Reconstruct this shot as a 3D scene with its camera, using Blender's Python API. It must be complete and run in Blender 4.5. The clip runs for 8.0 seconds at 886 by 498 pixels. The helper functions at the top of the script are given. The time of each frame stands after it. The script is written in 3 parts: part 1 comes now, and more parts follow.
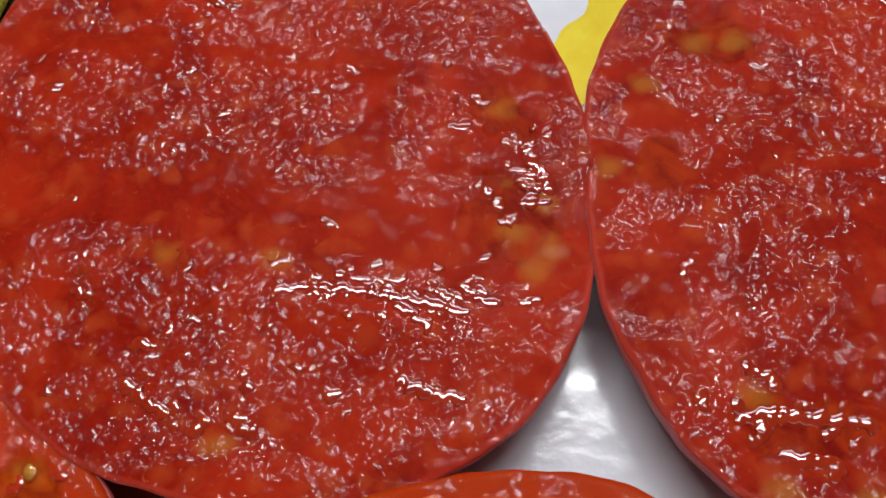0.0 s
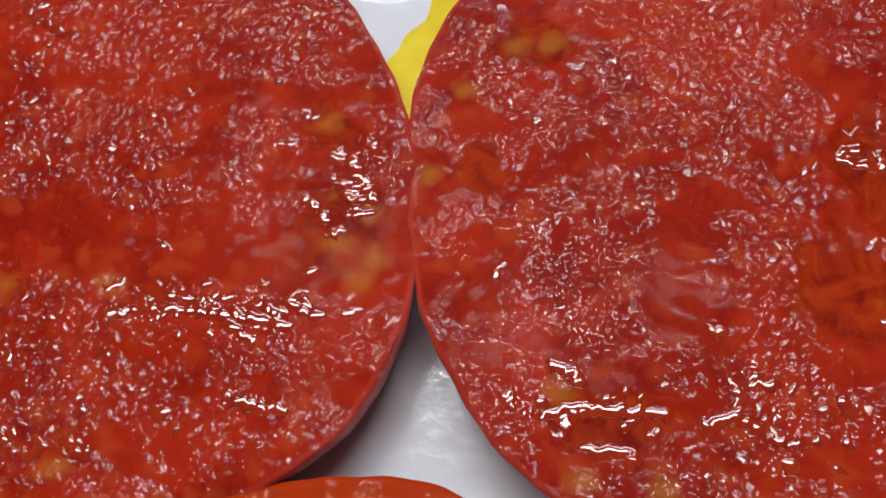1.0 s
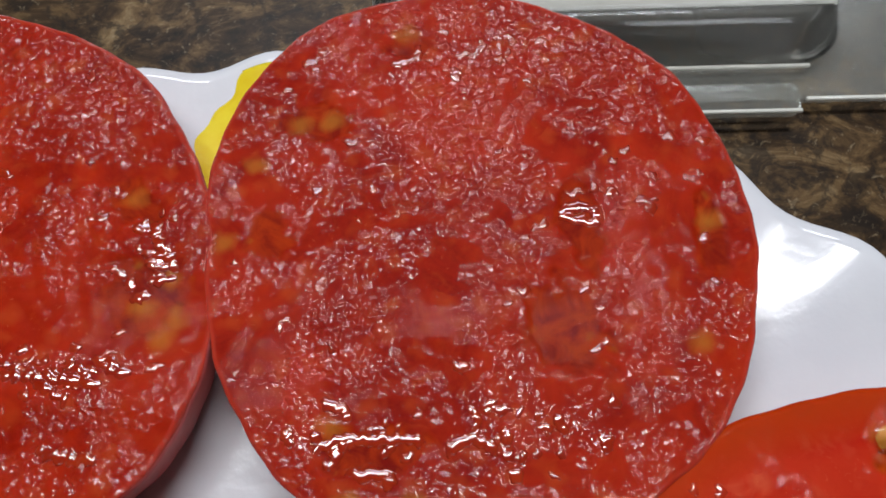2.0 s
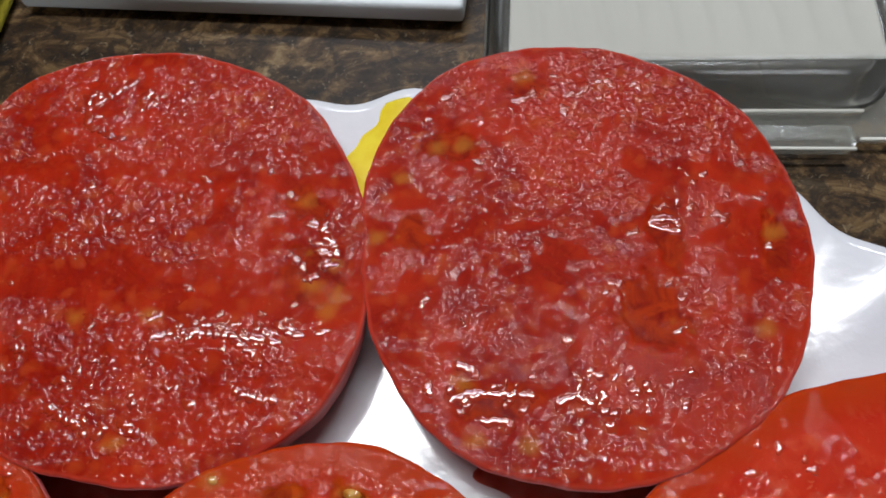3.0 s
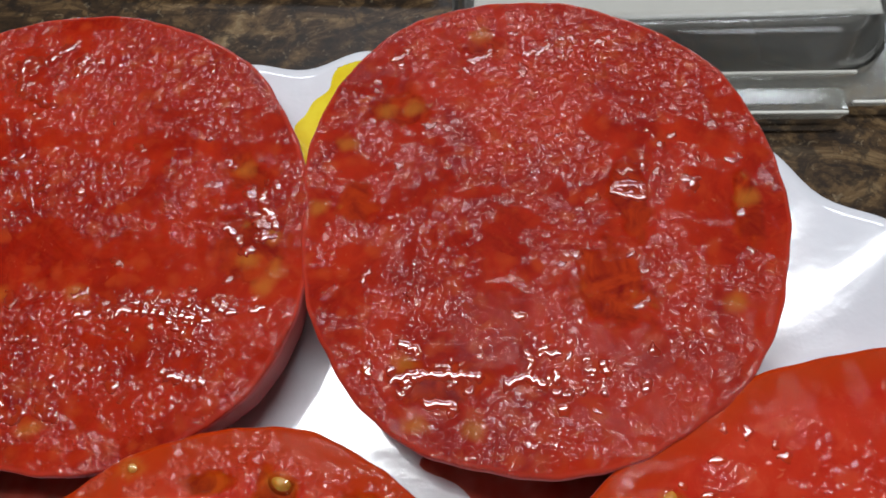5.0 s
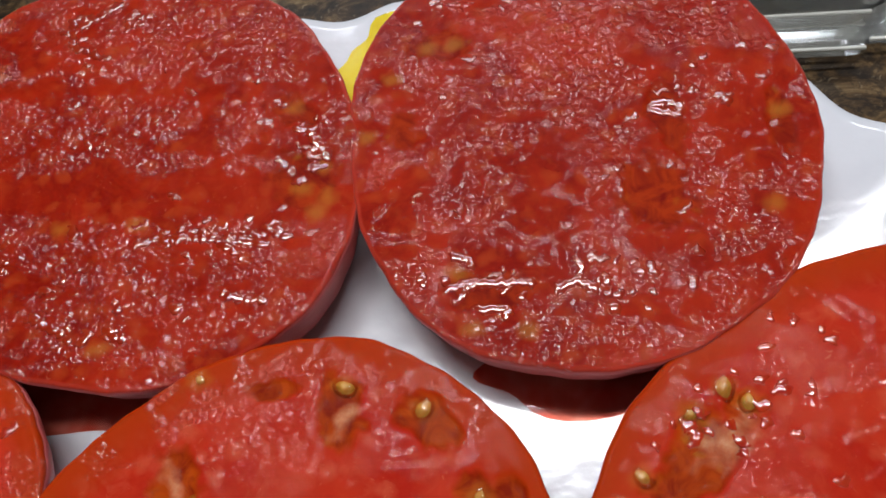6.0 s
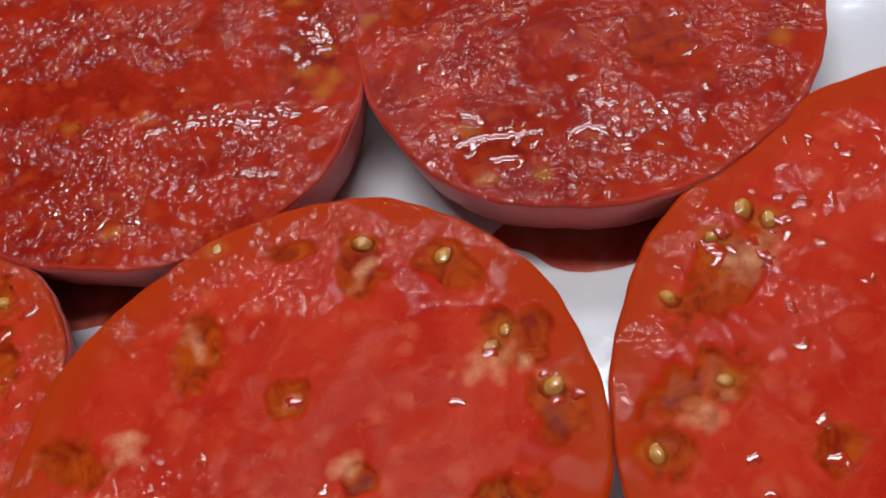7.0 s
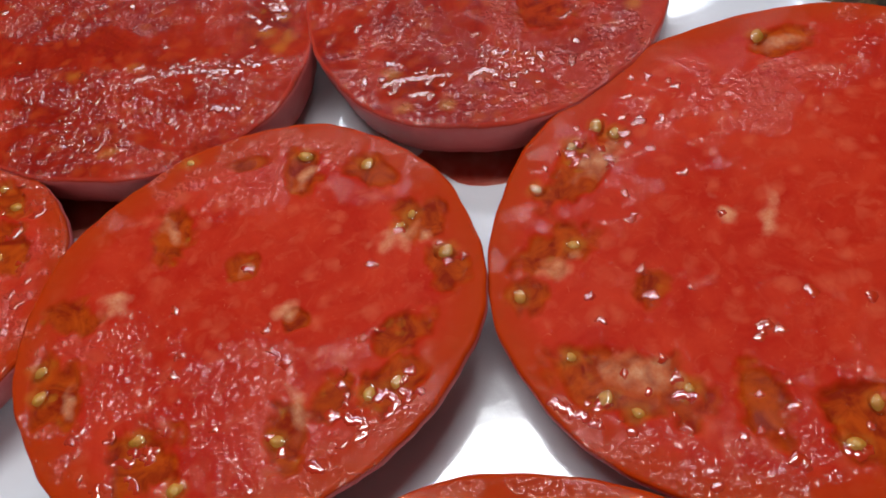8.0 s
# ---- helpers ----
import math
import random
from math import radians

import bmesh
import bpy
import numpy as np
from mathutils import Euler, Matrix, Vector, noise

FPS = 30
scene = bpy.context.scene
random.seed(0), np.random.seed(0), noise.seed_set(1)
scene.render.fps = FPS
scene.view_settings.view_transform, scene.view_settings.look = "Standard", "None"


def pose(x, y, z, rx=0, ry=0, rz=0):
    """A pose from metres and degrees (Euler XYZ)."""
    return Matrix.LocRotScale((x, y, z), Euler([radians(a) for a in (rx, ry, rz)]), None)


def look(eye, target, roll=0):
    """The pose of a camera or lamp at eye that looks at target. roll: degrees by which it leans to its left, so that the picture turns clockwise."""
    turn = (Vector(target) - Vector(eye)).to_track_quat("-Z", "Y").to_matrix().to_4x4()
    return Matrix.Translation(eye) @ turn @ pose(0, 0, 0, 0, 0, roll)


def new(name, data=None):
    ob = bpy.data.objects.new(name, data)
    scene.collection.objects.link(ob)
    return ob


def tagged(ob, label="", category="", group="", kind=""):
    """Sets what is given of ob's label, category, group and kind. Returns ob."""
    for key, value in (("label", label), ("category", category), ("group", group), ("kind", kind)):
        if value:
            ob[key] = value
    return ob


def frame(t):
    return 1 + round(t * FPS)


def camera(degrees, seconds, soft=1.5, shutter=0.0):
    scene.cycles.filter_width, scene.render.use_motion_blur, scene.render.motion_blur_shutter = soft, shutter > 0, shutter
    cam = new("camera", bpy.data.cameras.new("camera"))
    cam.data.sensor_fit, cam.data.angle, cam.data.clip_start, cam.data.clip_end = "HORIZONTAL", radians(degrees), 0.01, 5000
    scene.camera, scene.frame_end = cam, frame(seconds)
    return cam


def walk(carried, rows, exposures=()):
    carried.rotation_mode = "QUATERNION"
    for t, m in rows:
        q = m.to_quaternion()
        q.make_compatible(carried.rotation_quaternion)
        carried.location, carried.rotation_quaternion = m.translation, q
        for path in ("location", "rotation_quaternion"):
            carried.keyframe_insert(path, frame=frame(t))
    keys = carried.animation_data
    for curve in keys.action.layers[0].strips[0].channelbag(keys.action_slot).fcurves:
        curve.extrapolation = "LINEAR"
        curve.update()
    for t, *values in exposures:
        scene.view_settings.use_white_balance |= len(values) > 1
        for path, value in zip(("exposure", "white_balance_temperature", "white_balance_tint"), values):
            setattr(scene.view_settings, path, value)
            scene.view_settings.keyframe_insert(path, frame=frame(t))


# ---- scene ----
cam = camera(60.0, 8.0, soft=1.8)
PATH = [
    (0, (-0.0013, -0.0033, 0.1299), (-0.0222, 0.0757, -0.0527), -12.9),
    (0.5, (0.0047, -0.0034, 0.1278), (-0.0136, 0.0706, -0.0571), -13.4),
    (1, (0.0237, -0.0001, 0.1316), (0.0021, 0.0745, -0.0527), -17.5),
    (1.2, (0.0323, 0.0011, 0.1335), (0.0188, 0.0767, -0.0512), -13.0),
    (2.3, (0.0477, -0.0069, 0.1570), (0.0463, 0.0721, -0.0267), -6.5),
    (2.5, (0.0463, -0.0157, 0.1632), (0.0398, 0.0656, -0.0194), -9.2),
    (3, (0.0352, -0.0212, 0.1740), (0.0209, 0.0666, -0.0051), -11.8),
    (3.5, (0.0301, -0.0129, 0.1621), (0.0133, 0.0707, -0.0188), -12.7),
    (4, (0.0348, -0.0206, 0.1664), (0.0227, 0.0671, -0.0129), -10.1),
    (4.2, (0.0358, -0.0216, 0.1654), (0.0193, 0.0646, -0.0143), -13.1),
    (5.3, (0.0498, -0.0200, 0.1593), (0.0310, 0.0667, -0.0199), -15.2),
    (5.5, (0.0488, -0.0248, 0.1592), (0.0339, 0.0630, -0.0199), -13.4),
    (6, (0.0378, -0.0404, 0.1575), (0.0190, 0.0521, -0.0188), -15.8),
    (6.5, (0.0300, -0.0597, 0.1543), (0.0051, 0.0387, -0.0180), -20.6),
    (7, (0.0327, -0.0659, 0.1439), (0.0131, 0.0318, -0.0295), -19.3),
    (7.5, (0.0408, -0.0874, 0.1508), (0.0194, 0.0156, -0.0193), -18.8),
    (8, (0.0440, -0.1076, 0.1599), (0.0304, -0.0022, -0.0095), -15.6),
]
walk(cam, [(t, look(eye, target, roll)) for t, eye, target, roll in PATH])

# ---- light ----
world = bpy.data.worlds.new("world")
world.use_nodes = True
scene.world = world
wt = world.node_tree
sky = wt.nodes.new("ShaderNodeTexSky")
sky.sky_type, sky.sun_disc = "NISHITA", False
sky.sun_elevation, sky.sun_rotation = radians(40), radians(20)
wt.links.new(sky.outputs[0], wt.nodes["Background"].inputs["Color"])
wt.nodes["Background"].inputs["Strength"].default_value = 0.1


def area_lamp(name, eye, target, sx, sy, power, colour, shape="RECTANGLE"):
    data = bpy.data.lights.new(name, "AREA")
    data.shape, data.size, data.size_y, data.energy, data.color = shape, sx, sy, power, colour
    ob = new(name, data)
    ob.matrix_world = look(eye, target)
    return ob


area_lamp("window_daylight", (0.1, 0.94, 1.11), (0.1, 0.05, 0.04), 1.1, 0.15, 8.5, (0.84, 0.90, 1.0))
area_lamp("ceiling_tube_light", (-0.05, 0.345, 1.43), (-0.05, 0.345, 0.0), 1.1, 0.14, 16.5, (0.93, 0.97, 1.0))
# Added fill from behind the camera, brightening the slices' near sides and shadows.
area_lamp("south_fill_light", (0.2, -1.93, 0.85), (0.2, 0.0, 0.1), 1.5, 0.9, 12.0, (0.95, 0.98, 1.0))
scene.view_settings.exposure = 0.0


# ---- materials ----
def nodes_of(name):
    mat = bpy.data.materials.new(name)
    mat.use_nodes = True
    tree = mat.node_tree
    return mat, tree, tree.nodes["Principled BSDF"]


def node(tree, kind, **values):
    n = tree.nodes.new(kind)
    for key, value in values.items():
        n.inputs[key].default_value = value
    return n


def noise_node(tree, scale, detail=3.0, rough=0.55, distort=0.0, coord="Object", stretch=(1, 1, 1)):
    tc = tree.nodes.new("ShaderNodeTexCoord")
    mp = node(tree, "ShaderNodeMapping", Scale=stretch)
    n = node(tree, "ShaderNodeTexNoise", Scale=scale, Detail=detail, Roughness=rough, Distortion=distort)
    tree.links.new(tc.outputs[coord], mp.inputs["Vector"])
    tree.links.new(mp.outputs[0], n.inputs["Vector"])
    return n.outputs[0]


def ramp(tree, socket, stops):
    r = tree.nodes.new("ShaderNodeValToRGB")
    els = r.color_ramp.elements
    while len(els) < len(stops):
        els.new(0.5)
    for el, (pos, col) in zip(els, stops):
        el.position = pos
        el.color = (*col, 1) if len(col) == 3 else col
    tree.links.new(socket, r.inputs[0])
    return r.outputs[0]


def mix(tree, fac, a, b):
    m = tree.nodes.new("ShaderNodeMix")
    m.data_type = "RGBA"
    for socket, value in ((m.inputs[0], fac), (m.inputs[6], a), (m.inputs[7], b)):
        if isinstance(value, (int, float)):
            socket.default_value = value
        elif isinstance(value, tuple):
            socket.default_value = (*value, 1)
        else:
            tree.links.new(value, socket)
    return m.outputs[2]


def math_node(tree, op, a, b):
    m = tree.nodes.new("ShaderNodeMath")
    m.operation = op
    for socket, value in zip(m.inputs, (a, b)):
        if isinstance(value, (int, float)):
            socket.default_value = value
        else:
            tree.links.new(value, socket)
    return m.outputs[0]


def bump(tree, socket, strength, distance, under=None):
    b = node(tree, "ShaderNodeBump", Distance=distance)
    if isinstance(strength, (int, float)):
        b.inputs["Strength"].default_value = strength
    else:
        tree.links.new(strength, b.inputs["Strength"])
    tree.links.new(socket, b.inputs["Height"])
    if under is not None:
        tree.links.new(under, b.inputs["Normal"])
    return b.outputs[0]


def attribute(tree, name):
    a = tree.nodes.new("ShaderNodeAttribute")
    a.attribute_name = name
    return a.outputs["Fac"]


def simple_material(name, a, b, scale, roughness, bump_scale=0, bump_by=0.0, metal=0.0, coat=0.0, subsurface=0.0):
    mat, tree, p = nodes_of(name)
    tree.links.new(mix(tree, ramp(tree, noise_node(tree, scale, 4), [(0.3, (0, 0, 0)), (0.7, (1, 1, 1))]), a, b), p.inputs["Base Color"])
    p.inputs["Roughness"].default_value, p.inputs["Metallic"].default_value = roughness, metal
    p.inputs["Coat Weight"].default_value = coat
    p.inputs["Subsurface Weight"].default_value = subsurface
    p.inputs["Subsurface Scale"].default_value = 0.002
    if bump_scale:
        tree.links.new(bump(tree, noise_node(tree, bump_scale, 3), 0.5, bump_by), p.inputs["Normal"])
    return mat


def spots(tree, scale, reach, share):
    """Soft round cells, a share of which shows: clumps and seeds under the surface."""
    tc = tree.nodes.new("ShaderNodeTexCoord")
    wob = node(tree, "ShaderNodeTexNoise", Scale=scale * 0.9, Detail=2.0)
    tree.links.new(tc.outputs["Object"], wob.inputs["Vector"])
    v = node(tree, "ShaderNodeTexVoronoi", Scale=scale)
    tree.links.new(mix(tree, 1.1 / scale, tc.outputs["Object"], wob.outputs["Color"]), v.inputs["Vector"])
    body = ramp(tree, v.outputs["Distance"], [(reach * 0.3, (1, 1, 1)), (reach, (0, 0, 0))])
    pick = ramp(tree, v.outputs["Color"], [(1 - share - 0.05, (0, 0, 0)), (1 - share + 0.12, (1, 1, 1))])
    return math_node(tree, "MULTIPLY", body, pick)


def flesh_material(name, deep, light, blob, rim_colour, gel_dark, gel_light, grain, film, shine, spotted):
    """Cut tomato flesh: mottled cells, gel pockets, outer wall, a wet film."""
    mat, tree, p = nodes_of(name)
    gel, rim, rough, pale = (attribute(tree, n) for n in ("gel", "rim", "rough", "pale"))
    broad = ramp(tree, noise_node(tree, 60, 5, 0.62, 1.2), [(0.36, (0, 0, 0)), (0.64, (1, 1, 1))])
    small = ramp(tree, noise_node(tree, 260, 4, 0.6, 0.8), [(0.52, (0, 0, 0)), (0.72, (1, 1, 1))])
    tiny = ramp(tree, noise_node(tree, 1100, 3, 0.65), [(0.35, (0, 0, 0)), (0.75, (1, 1, 1))])
    fleck = ramp(tree, noise_node(tree, 620, 2, 0.5, 1.5), [(0.68, (0, 0, 0)), (0.78, (1, 1, 1))])
    flesh = mix(tree, broad, deep, light)
    flesh = mix(tree, math_node(tree, "MULTIPLY", spots(tree, 260, 0.55, 0.45), spotted), flesh, blob)
    flesh = mix(tree, math_node(tree, "MULTIPLY", small, 0.35), flesh, blob)
    flesh = mix(tree, math_node(tree, "MULTIPLY", tiny, 0.3), flesh, light)
    flesh = mix(tree, math_node(tree, "MULTIPLY", fleck, 0.3), flesh, (0.62, 0.20, 0.09))
    edge = mix(tree, math_node(tree, "MULTIPLY", small, 0.4), rim_colour, tuple(c * 0.72 for c in rim_colour))
    flesh = mix(tree, rim, flesh, edge)
    murk = ramp(tree, noise_node(tree, 190, 4, 0.6, 1.0), [(0.36, (0, 0, 0)), (0.62, (1, 1, 1))])
    jelly = mix(tree, murk, gel_dark, gel_light)
    jelly = mix(tree, math_node(tree, "MULTIPLY", spots(tree, 420, 0.5, 0.25), 0.35), jelly, (0.36, 0.16, 0.012))
    colour = mix(tree, gel, flesh, jelly)
    cream = mix(tree, tiny, (0.58, 0.21, 0.10), (0.70, 0.38, 0.21))
    colour = mix(tree, math_node(tree, "MULTIPLY", pale, 0.85), colour, cream)
    colour = mix(tree, math_node(tree, "MULTIPLY", attribute(tree, "pip"), 0.45), colour, (0.46, 0.17, 0.02))
    tree.links.new(colour, p.inputs["Base Color"])
    cell = noise_node(tree, 800, 0.4, 0.45, 0.5)
    patch = ramp(tree, noise_node(tree, 95, 4, 0.65, 0.9, stretch=(0.8, 1.2, 1)), [(0.44, (0.05, 0.05, 0.05)), (0.55, (1, 1, 1))])
    wet = ramp(tree, noise_node(tree, 330, 1, 0.5, 1.0), [(0.54, (0, 0, 0)), (0.60, (1, 1, 1))])
    damp = math_node(tree, "SUBTRACT", 1.0, math_node(tree, "MULTIPLY", gel, 0.9))
    strength = math_node(tree, "MINIMUM", math_node(tree, "MULTIPLY", math_node(tree, "MULTIPLY", damp, rough), math_node(tree, "MULTIPLY", patch, grain)), 1.0)
    strength = ramp(tree, strength, [(0.2, (0, 0, 0)), (0.55, (1, 1, 1))])
    n0 = bump(tree, wet, film, 0.0005)
    n1 = bump(tree, cell, math_node(tree, "MULTIPLY", strength, 0.95), 0.0013, n0)
    soft = bump(tree, cell, math_node(tree, "MULTIPLY", strength, 0.25), 0.0004)
    tree.links.new(soft, p.inputs["Normal"])
    tree.links.new(n1, p.inputs["Coat Normal"])
    p.inputs["Roughness"].default_value = 0.5
    p.inputs["Specular IOR Level"].default_value = 0.03
    wetness = math_node(tree, "MAXIMUM", strength, math_node(tree, "MULTIPLY", gel, 0.04))
    covered = math_node(tree, "ADD", shine, math_node(tree, "MULTIPLY", wetness, 1 - shine))
    tree.links.new(math_node(tree, "MULTIPLY", covered, math_node(tree, "SUBTRACT", 1.0, math_node(tree, "MULTIPLY", gel, 0.8))), p.inputs["Coat Weight"])
    p.inputs["Coat IOR"].default_value = 1.5
    tree.links.new(math_node(tree, "ADD", 0.03, math_node(tree, "MULTIPLY", strength, 0.03)), p.inputs["Coat Roughness"])
    p.inputs["Subsurface Weight"].default_value = 0.25
    p.inputs["Subsurface Radius"].default_value = (1.0, 0.2, 0.1)
    p.inputs["Subsurface Scale"].default_value = 0.0025
    return mat


M_RIPE = flesh_material("ripe_tomato_flesh", (0.20, 0.004, 0.001), (0.36, 0.017, 0.003), (0.43, 0.055, 0.010), (0.42, 0.040, 0.022),
                        (0.17, 0.004, 0.001), (0.34, 0.026, 0.002), 3.2, 0.08, 0.03, 0.5)
M_WET = simple_material("wet_juice_bead", (0.24, 0.010, 0.002), (0.34, 0.025, 0.004), 300, 0.08, coat=1.0, subsurface=0.1)
M_WET_PINK = simple_material("wet_pink_bead", (0.36, 0.014, 0.003), (0.44, 0.035, 0.006), 300, 0.08, coat=1.0, subsurface=0.1)
M_PINK = flesh_material("pink_tomato_flesh", (0.37, 0.010, 0.003), (0.47, 0.029, 0.009), (0.55, 0.095, 0.040), (0.38, 0.030, 0.0015),
                        (0.20, 0.010, 0.0006), (0.39, 0.048, 0.002), 1.2, 0.06, 0.02, 0.5)


def skin_material():
    mat, tree, p = nodes_of("tomato_skin")
    tree.links.new(mix(tree, noise_node(tree, 200, 3), (0.44, 0.06, 0.055), (0.54, 0.14, 0.13)), p.inputs["Base Color"])
    p.inputs["Roughness"].default_value = 0.45
    p.inputs["Specular IOR Level"].default_value = 0.25
    tree.links.new(bump(tree, noise_node(tree, 600, 2), 0.2, 0.0004), p.inputs["Normal"])
    return mat


M_SKIN = skin_material()
M_SEED = simple_material("tomato_seed", (0.44, 0.18, 0.02), (0.54, 0.30, 0.06), 700, 0.5, 1800, 0.0002, coat=0.1, subsurface=0.2)
M_SEED_SUNK = simple_material("seed_under_gel", (0.40, 0.09, 0.008), (0.46, 0.16, 0.02), 500, 0.5, coat=0.1, subsurface=0.2)
M_GLAZE = simple_material("white_glaze", (0.64, 0.64, 0.68), (0.70, 0.70, 0.73), 60, 0.15, 260, 0.00018, coat=0.5)
M_YELLOW = simple_material("yellow_glaze_paint", (0.72, 0.52, 0.01), (0.80, 0.66, 0.03), 180, 0.18, coat=1.0)
M_GREEN = simple_material("green_glaze_paint", (0.30, 0.42, 0.10), (0.48, 0.58, 0.22), 180, 0.18, coat=1.0)
M_BROWN = simple_material("brown_glaze_paint", (0.10, 0.05, 0.01), (0.25, 0.16, 0.02), 400, 0.18, coat=1.0)
M_WALL = simple_material("wall_paint", (0.30, 0.29, 0.28), (0.35, 0.34, 0.33), 4, 0.7, 60, 0.002)
# Unseen north wall made dark so the wet faces reflect less veil.
M_DIM_WALL = simple_material("wall_dimmed_for_reflections", (0.07, 0.06, 0.05), (0.09, 0.075, 0.06), 5, 0.7, 60, 0.002)
M_FLOOR = simple_material("floor_boards", (0.22, 0.13, 0.07), (0.32, 0.2, 0.11), 6, 0.5, 40, 0.002)
M_BOX = simple_material("white_plastic", (0.62, 0.66, 0.68), (0.72, 0.75, 0.77), 18, 0.4, 500, 0.0003)
M_RUBBER = simple_material("dark_rubber", (0.015, 0.015, 0.015), (0.03, 0.03, 0.03), 50, 0.8)
M_OLIVE = simple_material("olive_cotton", (0.24, 0.20, 0.004), (0.36, 0.30, 0.008), 30, 0.9, 900, 0.0012)


def granite_material():
    mat, tree, p = nodes_of("brown_granite")
    cloud = ramp(tree, noise_node(tree, 62, 9, 0.72, 1.6, stretch=(0.7, 1.2, 1)), [(0.34, (0.010, 0.007, 0.005)), (0.47, (0.045, 0.026, 0.013)), (0.57, (0.12, 0.072, 0.032)), (0.70, (0.26, 0.18, 0.095))])
    blot = ramp(tree, noise_node(tree, 170, 5, 0.65, 0.8), [(0.42, (1, 1, 1)), (0.52, (0, 0, 0))])
    colour = mix(tree, math_node(tree, "MULTIPLY", blot, 0.75), cloud, (0.014, 0.010, 0.008))
    fleck = ramp(tree, noise_node(tree, 420, 4, 0.7, 1.0), [(0.60, (0, 0, 0)), (0.70, (1, 1, 1))])
    colour = mix(tree, math_node(tree, "MULTIPLY", fleck, 0.45), colour, (0.34, 0.26, 0.16))
    tree.links.new(colour, p.inputs["Base Color"])
    p.inputs["Roughness"].default_value = 0.35
    p.inputs["Specular IOR Level"].default_value = 0.12
    return mat


def clear_plastic_material(name, haze_share, dullness):
    mat, tree, p = nodes_of(name)
    out = tree.nodes["Material Output"]
    clear = node(tree, "ShaderNodeBsdfTransparent", Color=(0.93, 0.94, 0.93, 1))
    gloss = node(tree, "ShaderNodeBsdfGlossy", Color=(1, 1, 1, 1), Roughness=dullness)
    haze = node(tree, "ShaderNodeBsdfDiffuse", Color=(0.80, 0.78, 0.71, 1))
    m1 = tree.nodes.new("ShaderNodeMixShader")
    m1.inputs[0].default_value = haze_share
    tree.links.new(clear.outputs[0], m1.inputs[1])
    tree.links.new(haze.outputs[0], m1.inputs[2])
    fres = node(tree, "ShaderNodeFresnel", IOR=1.45 if dullness < 0.3 else 1.15)
    m2 = tree.nodes.new("ShaderNodeMixShader")
    tree.links.new(fres.outputs[0], m2.inputs[0])
    tree.links.new(m1.outputs[0], m2.inputs[1])
    tree.links.new(gloss.outputs[0], m2.inputs[2])
    tree.links.new(m2.outputs[0], out.inputs["Surface"])
    return mat


def clear_gel_material():
    """The clear jelly that hangs round a seed."""
    mat, tree, p = nodes_of("clear_seed_gel")
    clear = node(tree, "ShaderNodeBsdfTransparent", Color=(0.985, 0.90, 0.74, 1))
    gloss = node(tree, "ShaderNodeBsdfGlossy", Roughness=0.04)
    tree.links.new(bump(tree, noise_node(tree, 900, 2), 0.25, 0.0004), gloss.inputs["Normal"])
    fres = node(tree, "ShaderNodeFresnel", IOR=1.4)
    m = tree.nodes.new("ShaderNodeMixShader")
    tree.links.new(fres.outputs[0], m.inputs[0])
    tree.links.new(clear.outputs[0], m.inputs[1])
    tree.links.new(gloss.outputs[0], m.inputs[2])
    tree.links.new(m.outputs[0], tree.nodes["Material Output"].inputs["Surface"])
    return mat


def juice_material():
    mat, tree, p = nodes_of("tomato_juice")
    clear = node(tree, "ShaderNodeBsdfTransparent")
    tree.links.new(mix(tree, ramp(tree, noise_node(tree, 160, 3), [(0.3, (0, 0, 0)), (0.7, (1, 1, 1))]), (0.72, 0.22, 0.16), (0.86, 0.5, 0.42)), clear.inputs["Color"])
    gloss = node(tree, "ShaderNodeBsdfGlossy", Roughness=0.08)
    m = tree.nodes.new("ShaderNodeMixShader")
    m.inputs[0].default_value = 0.03
    tree.links.new(clear.outputs[0], m.inputs[1])
    tree.links.new(gloss.outputs[0], m.inputs[2])
    tree.links.new(m.outputs[0], tree.nodes["Material Output"].inputs["Surface"])
    return mat


M_JUICE = juice_material()
M_GRANITE = granite_material()
M_CLEAR = clear_plastic_material("clear_plastic", 0.09, 0.12)
M_HAZY = clear_plastic_material("hazy_plastic", 0.38, 0.4)
# Mostly white diffuse, to paint highlight lines on the container's moulded edges.
M_LIP_GLINT = clear_plastic_material("plastic_edge_highlight", 0.75, 0.1)
M_GEL = clear_gel_material()


# ---- helpers for meshes ----
def part(name, bm, material, parent=None, label="", smooth=True):
    me = bpy.data.meshes.new(name)
    bm.to_mesh(me)
    bm.free()
    me.materials.append(material)
    for f in me.polygons:
        f.use_smooth = smooth
    ob = new(name, me)
    ob.parent = parent
    return tagged(ob, label)


def box_bm(x0, y0, z0, x1, y1, z1, bevel=0.0, segments=2):
    bm = bmesh.new()
    bmesh.ops.create_cube(bm, size=1.0, matrix=Matrix.LocRotScale(((x0 + x1) / 2, (y0 + y1) / 2, (z0 + z1) / 2), None, (x1 - x0, y1 - y0, z1 - z0)))
    if bevel:
        bmesh.ops.bevel(bm, geom=bm.edges[:], offset=bevel, segments=segments, affect="EDGES", profile=0.5)
    return bm


def structure(name, bm, material, label, smooth=False):
    return tagged(part(name, bm, material, None, smooth=smooth), label, name.split("_")[0], kind="structure")


